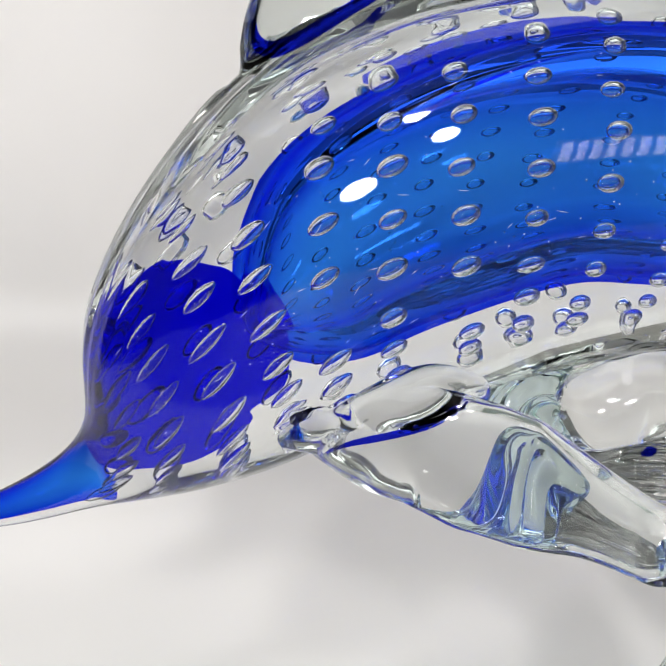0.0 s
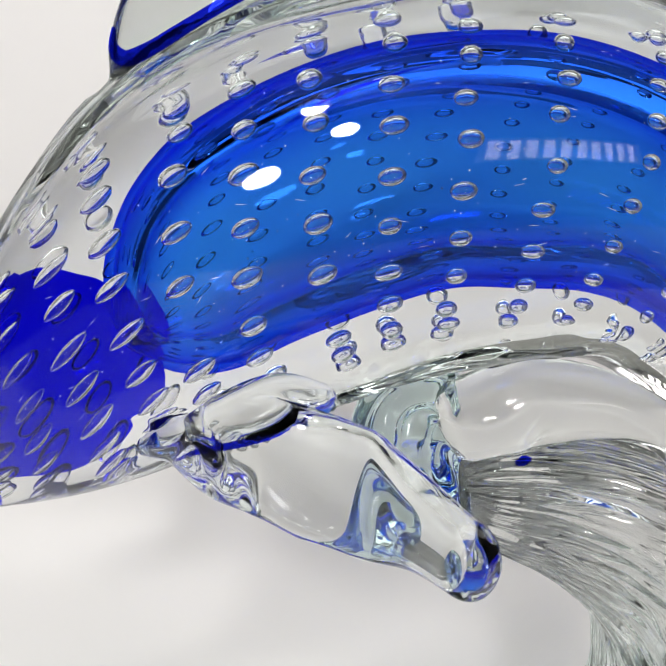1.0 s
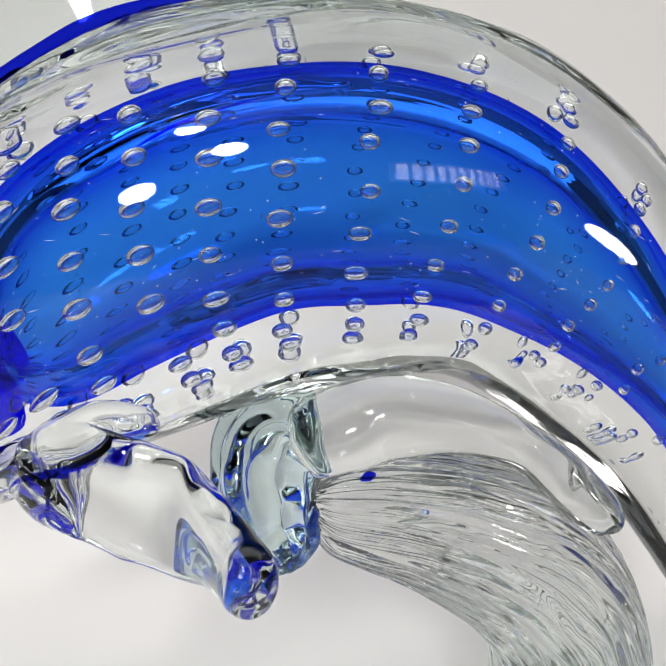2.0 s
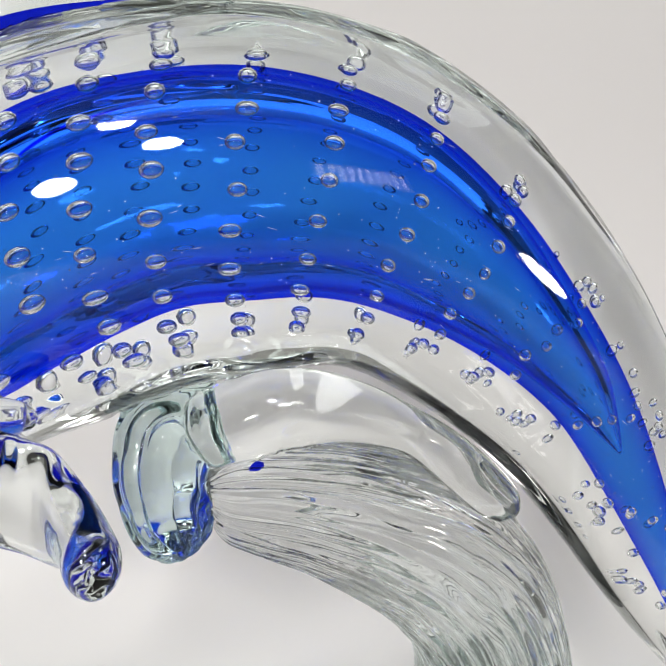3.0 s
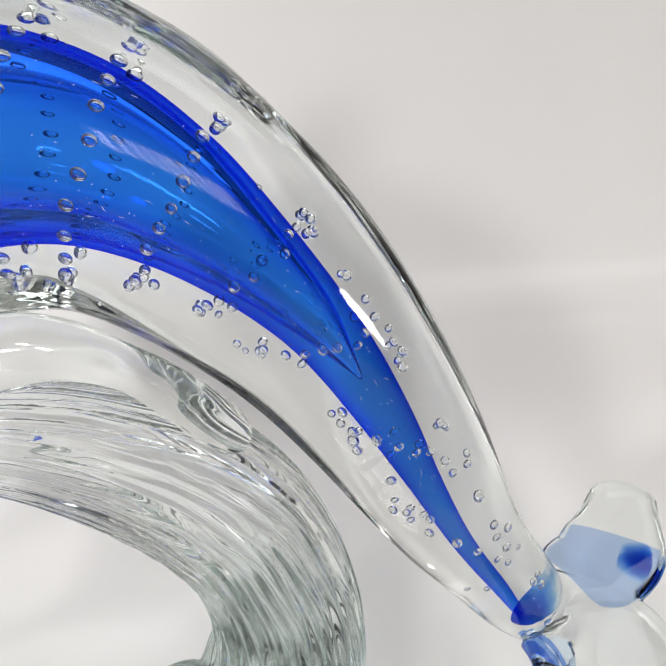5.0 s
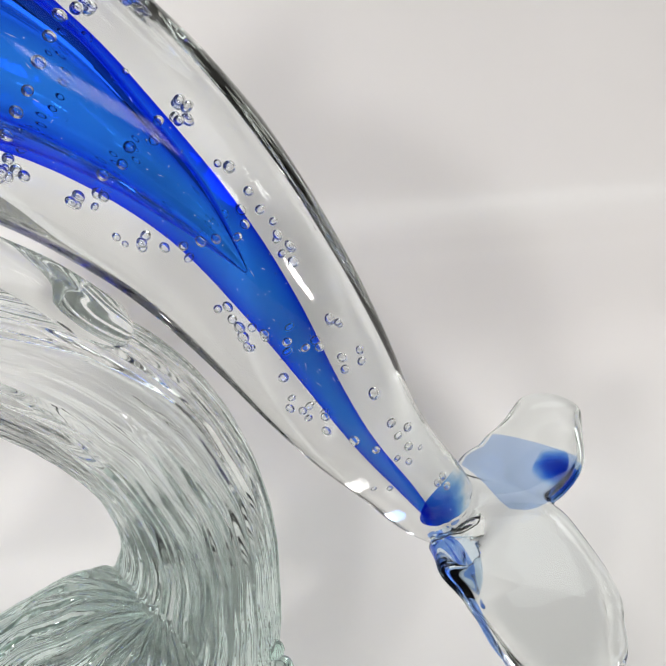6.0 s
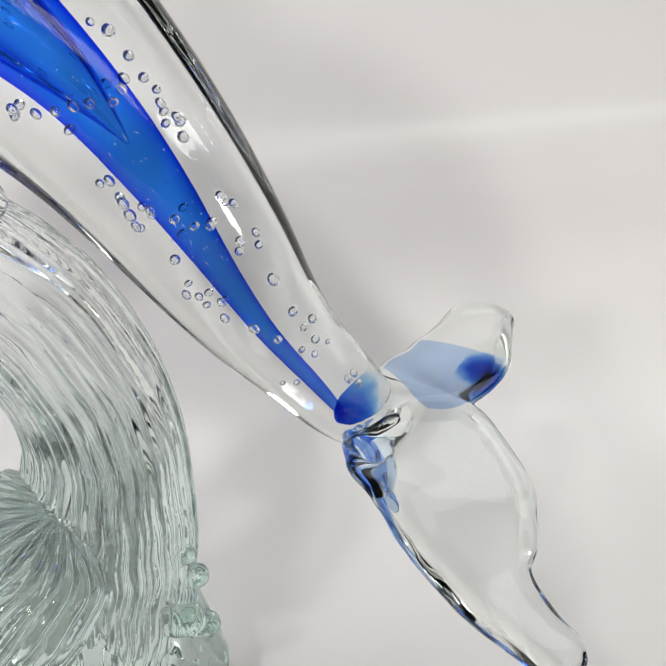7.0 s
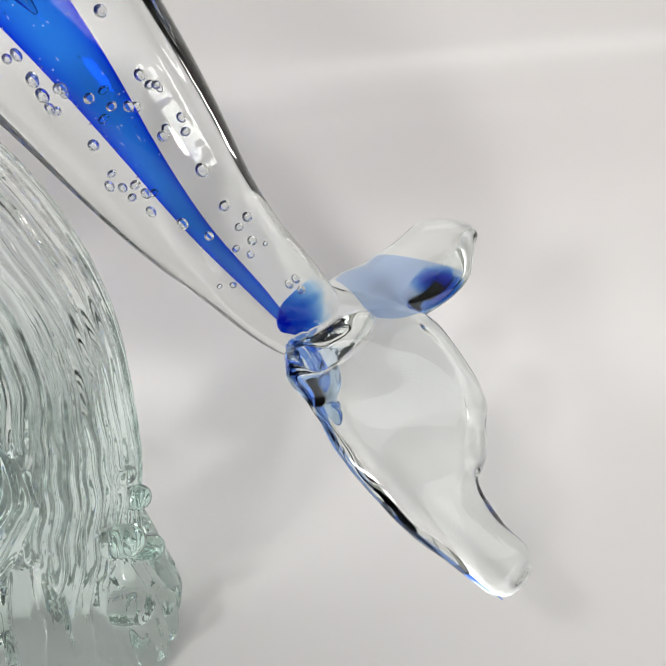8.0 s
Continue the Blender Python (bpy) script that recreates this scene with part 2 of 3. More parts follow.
# ---- the room ----
def room():
    x0, x1, y0, y1 = -2.0, 2.4, -2.6, 0.62
    for name, b, m in (
        ("floor", (x0, x1, y0, y1, FLOOR - 0.1, FLOOR), WOOD),
        ("ceiling", (x0, x1, y0, y1, CEIL, CEIL + 0.1), CEILING),
        ("wall_north", (x0, x1, y1, y1 + 0.1, FLOOR, CEIL), BACK),
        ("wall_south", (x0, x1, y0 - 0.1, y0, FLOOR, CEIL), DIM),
        ("wall_west", (x0 - 0.1, x0, y0, y1, FLOOR, CEIL), BROWN),
        ("wall_east", (x1, x1 + 0.1, y0, y1, FLOOR, CEIL), BROWN),
    ):
        tagged(part(name, block(*b), m, smooth=False), "plain painted " + name.split("_")[0], name.split("_")[0], kind="structure")


def display_sheet():
    """White sheet that lies on the table and sweeps up behind the sculpture."""
    bm = bmesh.new()
    prof = [(-0.13, TABLE), (-0.06, TABLE), (0.0, TABLE), (0.16, TABLE)]
    r, cy = 0.16, 0.16
    for i in range(1, 17):
        a = math.radians(i * 5.3)
        prof.append((cy + r * math.sin(a), TABLE + r * (1 - math.cos(a))))
    y, z = prof[-1]
    for i in range(1, 50):
        h = z + 0.003 * i
        prof.append((y + 0.00018 * i, h))
    y, z = prof[-1]
    prof += [(y + 0.012, z + 0.20), (y + 0.020, z + 0.32)]
    xs = np.linspace(-0.70, 1.20, 60)

    def lean(x, h):
        # the sheet leans forward, then back in two soft steps that catch the light, more so at one end
        if h < 0.0:
            return 0.0
        fore = 0.0070 * min(1.0, h / 0.095)
        back = 0.0125 / (1 + math.exp(-(h - 0.115) / 0.0050)) + 0.0012 / (1 + math.exp(-(h - 0.082) / 0.0022))
        return (back - fore) * min(1.0, max(0.25, (x - 0.05) / 0.40))

    grid = [[bm.verts.new((x, y + lean(x, z), z)) for y, z in prof] for x in xs]
    for p, q in zip(grid, grid[1:]):
        for j in range(len(prof) - 1):
            bm.faces.new((p[j], q[j], q[j + 1], p[j + 1]))
    bmesh.ops.recalc_face_normals(bm, faces=bm.faces)
    ob = part("backdrop_sheet", bm, SHEET)
    mod = ob.modifiers.new("thickness", "SOLIDIFY")
    mod.thickness, mod.offset = 0.003, -1
    tagged(ob, "glossy white sheet curving from table up the wall", "backdrop", kind="structure")


def table():
    t = tagged(new("table"), "grey laminate table partly covered by a white sheet", "table")
    part("tabletop", block(-0.95, 1.35, -0.6, 0.45, TABLE - 0.034, TABLE - 0.004, 0.003), OAK, t, smooth=False)
    for x in (-0.9, 1.3):
        for y in (-0.55, 0.40):
            part("leg", block(x - 0.025, x + 0.025, y - 0.025, y + 0.025, FLOOR, TABLE - 0.034, 0.003), WALL, t, smooth=False)


def window():
    """Strip window with bars high in the wall behind the viewer."""
    w = tagged(new("window_1"), "long barred window in the wall facing the table", "window", kind="structure")
    x0, x1, z0, z1, y = 0.80, 1.96, 0.47, 0.87, -2.58
    for n, b in (("window_sill", (x0 - 0.05, x1 + 0.05, y - 0.02, y + 0.05, z0 - 0.04, z0)), ("window_frame", (x0 - 0.05, x1 + 0.05, y - 0.02, y + 0.03, z1, z1 + 0.04)),
                 ("window_frame", (x0 - 0.05, x0, y - 0.02, y + 0.03, z0, z1)), ("window_frame", (x1, x1 + 0.05, y - 0.02, y + 0.03, z0, z1))):
        part(n, block(*b, 0.004), WALL, w, smooth=False)
    for i in range(1, 10):
        x = x0 + (x1 - x0) * i / 10
        part("window_bar", block(x - 0.018, x + 0.018, y + 0.01, y + 0.03, z0, z1, 0.002), WALL, w, smooth=False)


room()
display_sheet()
table()
window()


# ---- the sculpture ----
def depth(x):
    return float(np.interp(x, [.05, .1, .15, .2, .25, .28, .31, .325, .34, .35, .364, .38, .4], [.047, .042, .033, .0275, .029, .033, .0365, .039, .0435, .049, .055, .063, .075]))


BODY = [(.0110, .0910, .0024), (.0180, .0915, .0034), (.0277, .0937, .0048), (.0392, .0979, .0068), (.0500, .1032, .0093), (.0590, .1090, .0148), (.0672, .1175, .0244), (.0764, .1294, .0342),
        (.0896, .1453, .0418), (.1067, .1616, .0482), (.1242, .1736, .0518), (.1482, .1855, .0530), (.1794, .1920, .0516), (.2088, .1919, .0489), (.2339, .1840, .0449), (.2577, .1674, .0400),
        (.2775, .1490, .0366), (.2949, .1280, .0326), (.3112, .1031, .0288), (.3257, .0773, .0248), (.3352, .0600, .0212), (.3476, .0420, .0178), (.3608, .0245, .0164), (.3713, .0114, .0124), (.3758, .0058, .0073)]
# x, z, radius of the blue core, share of it that is hollow
CORE = [(.0940, .1478, .0105, .62), (.1009, .1535, .0135, .82), (.1096, .1615, .0193, .92), (.1234, .1736, .0226, .945), (.1460, .1856, .0240, .95), (.1680, .1923, .0235, .95), (.1890, .1940, .0235, .95),
        (.2094, .1929, .0218, .945), (.2296, .1870, .0195, .935), (.2513, .1737, .0159, .905), (.2711, .1565, .0120, .81), (.2872, .1392, .0093, .67),
        (.2970, .1257, .0080, .35), (.3023, .1174, .0074, .06), (.3128, .0993, .0058, 0), (.3237, .0783, .0038, 0), (.3365, .0549, .0024, 0), (.3522, .0319, .0017, 0), (.3577, .0235, .0012, 0), (.3610, .0190, .0008, 0)]
HEAD = [(.0555, .1085, .0040), (.0597, .1158, .0088), (.0668, .1254, .0155), (.0748, .1358, .0189), (.0832, .1438, .0178), (.0903, .1467, .0152), (.0968, .1492, .0126), (.1008, .1514, .0088)]
# along the body from the beak's root, lean of the ring, turn of the ring: the rings of bubbles
RINGS = [(.010, .020, 10), (.0255, .018, -5), (.0435, .018, -5), (.0612, .016, -1), (.0795, .0185, 0), (.097, .0155, 5), (.1145, .0095, -7), (.1305, .0073, 2), (.1468, .0055, -8.5), (.1663, .004, -.5),
         (.1857, .0025, 4), (.207, -.001, -9), (.2315, -.002, 0), (.260, .004, -8), (.294, .010, 4), (.335, .015, 5), (.382, .025, -1)]


def inner(x):
    # the core lies a little nearer the polished side behind the middle
    return depth(x) - 0.005 * math.exp(-((x - .28) / .03) ** 2)


def solid(rows, squash=0.88, place=depth):
    return [(r[0], place(r[0]), r[1], r[2], r[2] * squash) for r in rows]


def bubble(stretch, seg=12, rings=8):
    """An air bubble: a small rounded void, its faces turned towards the air inside."""
    bm = bmesh.new()
    bmesh.ops.create_uvsphere(bm, u_segments=seg, v_segments=rings, radius=1.0)
    for v in bm.verts:
        q = 1 - 0.22 * (stretch - 1) * abs(v.co.x) ** 2
        v.co.y, v.co.z = v.co.y * q, v.co.z * q
    bmesh.ops.reverse_faces(bm, faces=bm.faces)
    return bm


def bubbles(parent):
    rng = random.Random(4)
    n = 400
    s = spline(solid(BODY), n, 12)
    t, nn, bb = frames_of(s[:, :3])
    run = np.concatenate([[0], np.cumsum(np.linalg.norm(np.diff(s[:, :3], axis=0), axis=1))])
    protos = []
    for st in (1.0, 1.8):
        me = bpy.data.meshes.new("bubble")
        bm = bubble(st)
        bm.to_mesh(me)
        bm.free()
        me.materials.append(AIR)
        me.polygons.foreach_set("use_smooth", [True] * len(me.polygons))
        protos.append(me)
    rest = bmesh.new()
    # rings of bubbles: the glass was stretched towards the tail, so the rings drift apart and lean over
    start, around = float(np.interp(0.0555, s[:, 0], run)), 20

    def blow(p, j, w, long, wide, slim):
        rad = nn[j] * math.cos(w) + bb[j] * math.sin(w)
        x = Vector(t[j])
        y = Vector(rad) - x * x.dot(Vector(rad))
        y.normalize()
        m = Matrix((x, y, x.cross(y))).transposed().to_4x4()
        m = Matrix.Translation(p) @ m @ Matrix.Diagonal((long, wide * 0.9, wide, 1))
        if math.sin(w) < 0.15:
            ob = new("bubble", protos[1 if slim else 0])
            ob.parent, ob.matrix_basis = parent, m
            return
        one = bubble(1.4, 10, 6)
        bmesh.ops.transform(one, matrix=m, verts=one.verts)
        me = bpy.data.meshes.new("tmp")
        one.to_mesh(me)
        one.free()
        rest.from_mesh(me)
        bpy.data.meshes.remove(me)

    for at, lean, turn in RINGS:
        tail = min(1.0, max(0.0, (at - 0.22) / 0.12))
        for k in range(around):
            a = radians(turn + 360 * k / around + rng.uniform(-1.0, 1.0) * (1 + 2 * tail))
            w = -math.pi / 2 - a
            run_at = at + lean * math.sin(a) + rng.uniform(-.0006, .0006) * (1 + 2 * tail)
            back = math.cos(a) < 0.25
            if run_at + start > run[-1] - 0.02 or run_at < -0.004:
                continue
            if rng.random() < (0.2 * tail if back else 0.02):
                continue
            if math.cos(a) < 0.8:
                run_at += rng.uniform(-.013, .013) * tail
            j = int(np.searchsorted(run, run_at + start))
            f = float(np.interp(run_at, [0, .08, .11, .21, .235, .26, .30, .40], [.58, .585, .575, .565, .49, .42, .38, .37])) * rng.uniform(0.98, 1.02)
            p = s[j, :3] + nn[j] * math.cos(w) * s[j, 3] * f + bb[j] * math.sin(w) * s[j, 4] * f
            long = float(np.interp(run_at, [0, .05, .07, .09, .12, .165, .19, .23, .26, .30, .34, .40], [.0064, .0062, .0048, .0037, .0033, .0028, .0024, .0020, .0019, .0018, .0018, .0018])) * rng.uniform(0.88 - .25 * tail, 1.10)
            wide = float(np.interp(run_at, [0, .05, .09, .12, .165, .19, .23, .26, .30, .34, .40], [.0014, .0015, .0020, .0020, .0018, .0016, .0015, .0014, .0013, .0013, .0012])) * rng.uniform(0.9, 1.08)
            blow(p, j, w, long, wide, run_at < .07)
    # strays between the rings of the drawn-out tail
    for _ in range(38):
        run_at, a = rng.uniform(.225, .405), rng.uniform(0, 2 * math.pi)
        if abs(math.sin(a)) < 0.45:
            continue
        w, j = -math.pi / 2 - a, int(np.searchsorted(run, run_at + start))
        f = rng.uniform(.36, .47)
        p = s[j, :3] + nn[j] * math.cos(w) * s[j, 3] * f + bb[j] * math.sin(w) * s[j, 4] * f
        r = rng.uniform(.0008, .0017)
        blow(p, j, w, r * rng.uniform(1.0, 1.5), r, False)
    tagged(part("far_bubbles", rest, AIR, parent), kind="stuff")
    # fine seeds in the blue layer
    seeds = bmesh.new()
    c = spline(solid(CORE, place=inner), 200)
    ct, cn, cb = frames_of(c[:, :3])
    for _ in range(90):
        j, w = rng.randrange(8, 170), rng.uniform(math.pi, 2 * math.pi)
        f = rng.uniform(1.01, 1.07)
        p = c[j, :3] + cn[j] * math.cos(w) * c[j, 3] * f + cb[j] * math.sin(w) * c[j, 4] * f
        r = rng.uniform(0.00014, 0.00034)
        v = [seeds.verts.new(Vector(p) + Vector(d) * r) for d in ((1, 0, 0), (-1, 0, 0), (0, 1, 0), (0, -1, 0), (0, 0, 1), (0, 0, -1))]
        for a, b, d in ((0, 2, 4), (2, 1, 4), (1, 3, 4), (3, 0, 4), (2, 0, 5), (1, 2, 5), (3, 1, 5), (0, 3, 5)):
            seeds.faces.new((v[a], v[d], v[b]))
    tagged(part("seed_bubbles", seeds, AIR, parent), kind="stuff")
    # pale flakes painted for glints of specks and fine scratches on the polished side
    glints = bmesh.new()
    for k in range(420):
        j, w = rng.randrange(60, 330), -math.pi / 2 + rng.gauss(0, 0.42)
        rad = Vector(nn[j] * math.cos(w) * s[j, 3] + bb[j] * math.sin(w) * s[j, 4])
        p = Vector(s[j, :3]) + rad * 1.0012
        along, side = Vector(t[j]), rad.cross(Vector(t[j])).normalized()
        if k % 4:
            a = b = rng.uniform(.00008, .00020)
        else:
            a, b = rng.uniform(.0004, .0016), rng.uniform(.00005, .00008)
        turn_by = rng.uniform(-.5, .5)
        u, v = (along * math.cos(turn_by) + side * math.sin(turn_by)) * a, (side * math.cos(turn_by) - along * math.sin(turn_by)) * b
        c8 = [glints.verts.new(p + q) for q in (u, v, -u, -v, rad.normalized() * b)]
        for i in range(4):
            glints.faces.new((c8[i], c8[(i + 1) % 4], c8[4]))
    tagged(part("glint_specks", glints, GLINT, parent), kind="stuff")


def fuse(pieces):
    """Melts solids of glass into one: inner walls vanish, and each piece keeps its own share of the skin."""
    made = []
    for name, bm in pieces:
        me = bpy.data.meshes.new(name)
        bm.to_mesh(me)
        bm.free()
        me.materials.append(bpy.data.materials.new(name))
        made.append(new(name, me))
    group = bpy.data.collections.new("melt")
    for ob in made[1:]:
        group.objects.link(ob)
    mod = made[0].modifiers.new("melt", "BOOLEAN")
    mod.operation, mod.operand_type, mod.collection, mod.solver, mod.material_mode = "UNION", "COLLECTION", group, "EXACT", "TRANSFER"
    mod.use_self = True
    whole = bpy.data.meshes.new_from_object(made[0].evaluated_get(bpy.context.evaluated_depsgraph_get()))
    slots = [m.name if m else "" for m in whole.materials]
    bm = bmesh.new()
    bm.from_mesh(whole)
    bmesh.ops.triangulate(bm, faces=[f for f in bm.faces if len(f.verts) > 4])
    seam = {v for e in bm.edges if len({f.material_index for f in e.link_faces}) > 1 for v in e.verts}
    for _ in range(2):
        seam |= {e.other_vert(v) for v in list(seam) for e in v.link_edges}
    for _ in range(6):
        bmesh.ops.smooth_vert(bm, verts=list(seam), factor=0.4, use_axis_x=True, use_axis_y=True, use_axis_z=True)
    skins = {}
    for name, _ in pieces:
        share = bm.copy()
        i = slots.index(name)
        bmesh.ops.delete(share, geom=[f for f in share.faces if f.material_index != i], context="FACES")
        for f in share.faces:
            f.material_index = 0
        skins[name] = share
    bm.free()
    for ob in made:
        me = ob.data
        bpy.data.objects.remove(ob)
        for m in list(me.materials):
            bpy.data.materials.remove(m)
        bpy.data.meshes.remove(me)
    bpy.data.meshes.remove(whole)
    bpy.data.collections.remove(group)
    return skins


LOBES = 16
# x, y, height over the table, radius
BEADS = [(.2985, .050, .0800, .0038), (.3005, .054, .0690, .0045), (.2985, .040, .0600, .0058), (.3020, .054, .0480, .0048), (.2975, .038, .0350, .0064), (.3010, .058, .0220, .0055)]


SIDE_FIN = [(.1035, .0150, .1259, .0040, .006), (.1088, .0063, .1246, .0067, .006), (.1156, -.0046, .1253, .0102, .006), (.1240, -.0114, .1268, .0133, .0052), (.1352, -.0157, .1237, .0149, .0042),
            (.1450, -.0190, .1211, .0142, .0038), (.1532, -.0295, .1193, .0098, .0048), (.1585, -.0415, .1178, .0076, .0056), (.1602, -.0488, .1178, .0078, .0062)]
NEAR_BLADE = [(.3660, .0607, .0151, .0113, .010), (.3720, .0574, .0142, .0190, .0085), (.3820, .0440, .0120, .0265, .0060), (.3910, .0280, .0024, .0266, .0048), (.3941, .0135, -.0091, .0241, .0045),
              (.3978, -.0001, -.0231, .0149, .0048), (.4059, -.0134, -.0311, .0102, .0056), (.4128, -.0208, -.0360, .0090, .0068), (.4168, -.0235, -.0400, .0082, .0068)]
STEM = [(.2550, .060, TABLE + .001, .0345, .036), (.2580, .063, -.0680, .0345, .036), (.2670, .062, -.0220, .0342, .033), (.2748, .0555, .0190, .0278, .0275), (.2680, .0475, .0530, .0262, .027),
        (.2530, .0390, .0765, .0262, .024), (.2345, .0300, .0920, .0245, .020), (.2120, .0225, .1035, .0208, .016), (.1930, .0190, .1085, .0172, .013), (.1770, .0195, .1105, .0120, .010)]
FIN_FLAT, BLADE_FLAT, FAR_FLAT = (.78, .62, 0), (.1, -.5, .85), (-.09, -.38, .92)


def along_edge(keys, flat, side, inset, u0, u1, thick, n=12):
    """Keys of a thread that runs just inside one edge of a blade."""
    s = spline(keys, 100)
    t, nn, bb = frames_of(s[:, :3], flat)
    out = []
    for i in range(n):
        u = i / (n - 1)
        j = int(99 * (u0 + (u1 - u0) * u))
        p = s[j, :3] + nn[j] * side * (s[j, 3] - inset)
        r = thick * (0.25 + 0.75 * math.sin(math.pi * min(1, 0.12 + u)) ** 0.7) * (0.8 + 0.4 * noise.noise(Vector((u * 7, inset * 900, side))))
        out.append((*p, r, r))
    return out


def pieces():
    rng = random.Random(11)
    out = [
        ("body", sweep(solid(BODY), 200, 144, smooth=10, drawn=.038)),
        ("back_fin", sweep([(.137, .034, .190, .050, .012), (.141, .034, .213, .0545, .0125), (.1495, .034, .234, .0455, .0095), (.160, .034, .256, .0330, .0065), (.172, .034, .277, .0190, .0045),
                            (.186, .034, .291, .0080, .0030), (.193, .034, .296, .003, .002)], 80, 72, round_ends=(0, .003), wobble=.03, seed=6)),
        ("side_fin", sweep(SIDE_FIN, 80, 56, flat=FIN_FLAT, round_ends=(0, .0065), wobble=.04)),
        ("fin_root", sweep([(.098, .014, .1225, .0025, .004), (.108, .003, .1265, .0050, .0055), (.118, -.004, .1330, .0062, .006), (.128, -.007, .1375, .0062, .006), (.136, -.006, .1385, .0040, .005),
                            (.140, -.004, .1375, .0020, .003)], 50, 36, round_ends=(.003, .003), wobble=.15, seed=3)),
        ("far_blade", sweep([(.3690, .0580, .0192, .0116, .009), (.3795, .0605, .0196, .0160, .0065), (.3900, .0645, .0212, .0198, .0045), (.4020, .0718, .0238, .0206, .0040), (.4105, .0818, .0272, .0200, .0042),
                             (.4176, .0925, .0308, .0172, .0045), (.4235, .1025, .0345, .0145, .0045), (.4300, .1135, .0388, .0125, .0045)], 80, 56, flat=FAR_FLAT, round_ends=(0, .010), wobble=.05, seed=2)),
        ("blade_rim", sweep(along_edge(NEAR_BLADE, BLADE_FLAT, 1, .0030, .22, .97, .0062), 90, 28, wobble=.18, seed=3, round_ends=(.004, .004))),
        ("near_blade", sweep(NEAR_BLADE, 90, 64, flat=BLADE_FLAT, round_ends=(0, .007), wobble=.10, seed=5)),
        ("stem", sweep(STEM, 220, 448, ribs=36, rib=.0185, streak=.050, fine=3.0, twist=2.2, ripple=.026, round_ends=(0, .010), smooth=24, calm=.5)),
        ("crest_lip", sweep([(.1752, .0259, .1228, .0135, .010), (.1842, .0221, .1275, .0127, .0130), (.1976, .0193, .1328, .0118, .0140), (.2129, .0170, .1333, .0099, .0130), (.2318, .0153, .1280, .0068, .0110), (.2452, .0170, .1191, .0071, .0100),
                             (.2582, .0196, .1074, .0074, .011), (.2655, .0250, .1010, .0058, .009)], 90, 64, round_ends=(.008, .006), wobble=.06, seed=9)),
        ("crest_tip", sweep([(.1848, .0347, .1298, .0120, .012), (.1703, .0340, .1243, .0160, .014), (.1667, .0270, .1148, .0150, .0120), (.1684, .0160, .1057, .0126, .0085), (.1710, .0085, .1003, .0092, .0062), (.1722, .0040, .0980, .0062, .0045)],
                            70, 140, ribs=9, rib=.060, streak=.02, fine=2.0, twist=2.0, round_ends=(.005, .006))),
        ("splash", sweep([(.262, .036, .000, .022, .026), (.248, .036, -.014, .032, .036), (.222, .038, -.036, .040, .045), (.190, .040, -.0610, .0455, .050), (.155, .042, -.0625, .0440, .050), (.120, .043, -.0690, .0380, .044), (.095, .044, -.081, .025, .03)],
                         130, 280, ribs=24, rib=.022, streak=.025, fine=4.0, twist=4.0, ripple=.006, round_ends=(.01, .015), seed=2)),
    ]
    out.append(("tail_knot", sweep([(.3620, .0530, .0215, .003, .003), (.3648, .0478, .0150, .0060, .0058), (.3688, .0425, .0050, .0062, .0055), (.3740, .0350, -.0075, .0044, .0042), (.3785, .0275, -.0175, .0024, .0022), (.3820, .0225, -.0240, .0008, .0008)],
                                   80, 80, ribs=6, rib=.045, twist=160.0, round_ends=(.003, .004), wobble=.35, seed=6)))
    for k in range(LOBES):
        a = -2.6 + k * 5.2 / LOBES + rng.uniform(-.06, .06)
        r = 0.0340 + rng.uniform(-.003, .003)
        c, d = math.cos(a), math.sin(a)
        x, y = .256 + r * c, .062 + r * d
        h, q = rng.uniform(.045, .088), rng.uniform(.0080, .0105)
        out.append(("droplet.%03d" % k, sweep([(x - .014 * c, y - .014 * d, TABLE + h * 1.15, q * .35, q * .35), (x - .008 * c, y - .008 * d, TABLE + h * .85, q * .7, q * .7),
                                               (x - .001 * c, y - .001 * d, TABLE + h * .5, q * .95, q * .95), (x + .004 * c, y + .004 * d, TABLE + h * .22, q * 1.08, q * 1.08), (x + .003 * c, y + .003 * d, TABLE + .0005, q * .8, q * .8)],
                                              56, 56, ribs=6, rib=.035, ripple=.09, round_ends=(.006, .006), wobble=.14, seed=k)))
    # round beads of glass pressed out round the foot
    for k, (x, y, h, q) in enumerate(BEADS):
        out.append(("bead.%03d" % k, sweep([(x - .010, y, TABLE + h, q * .8, q * .8), (x - .004, y, TABLE + h, q, q), (x + q, y, TABLE + h, q, q)], 24, 24, round_ends=(0, q), wobble=.06, seed=k)))
    return out


SKIN = fuse(pieces())


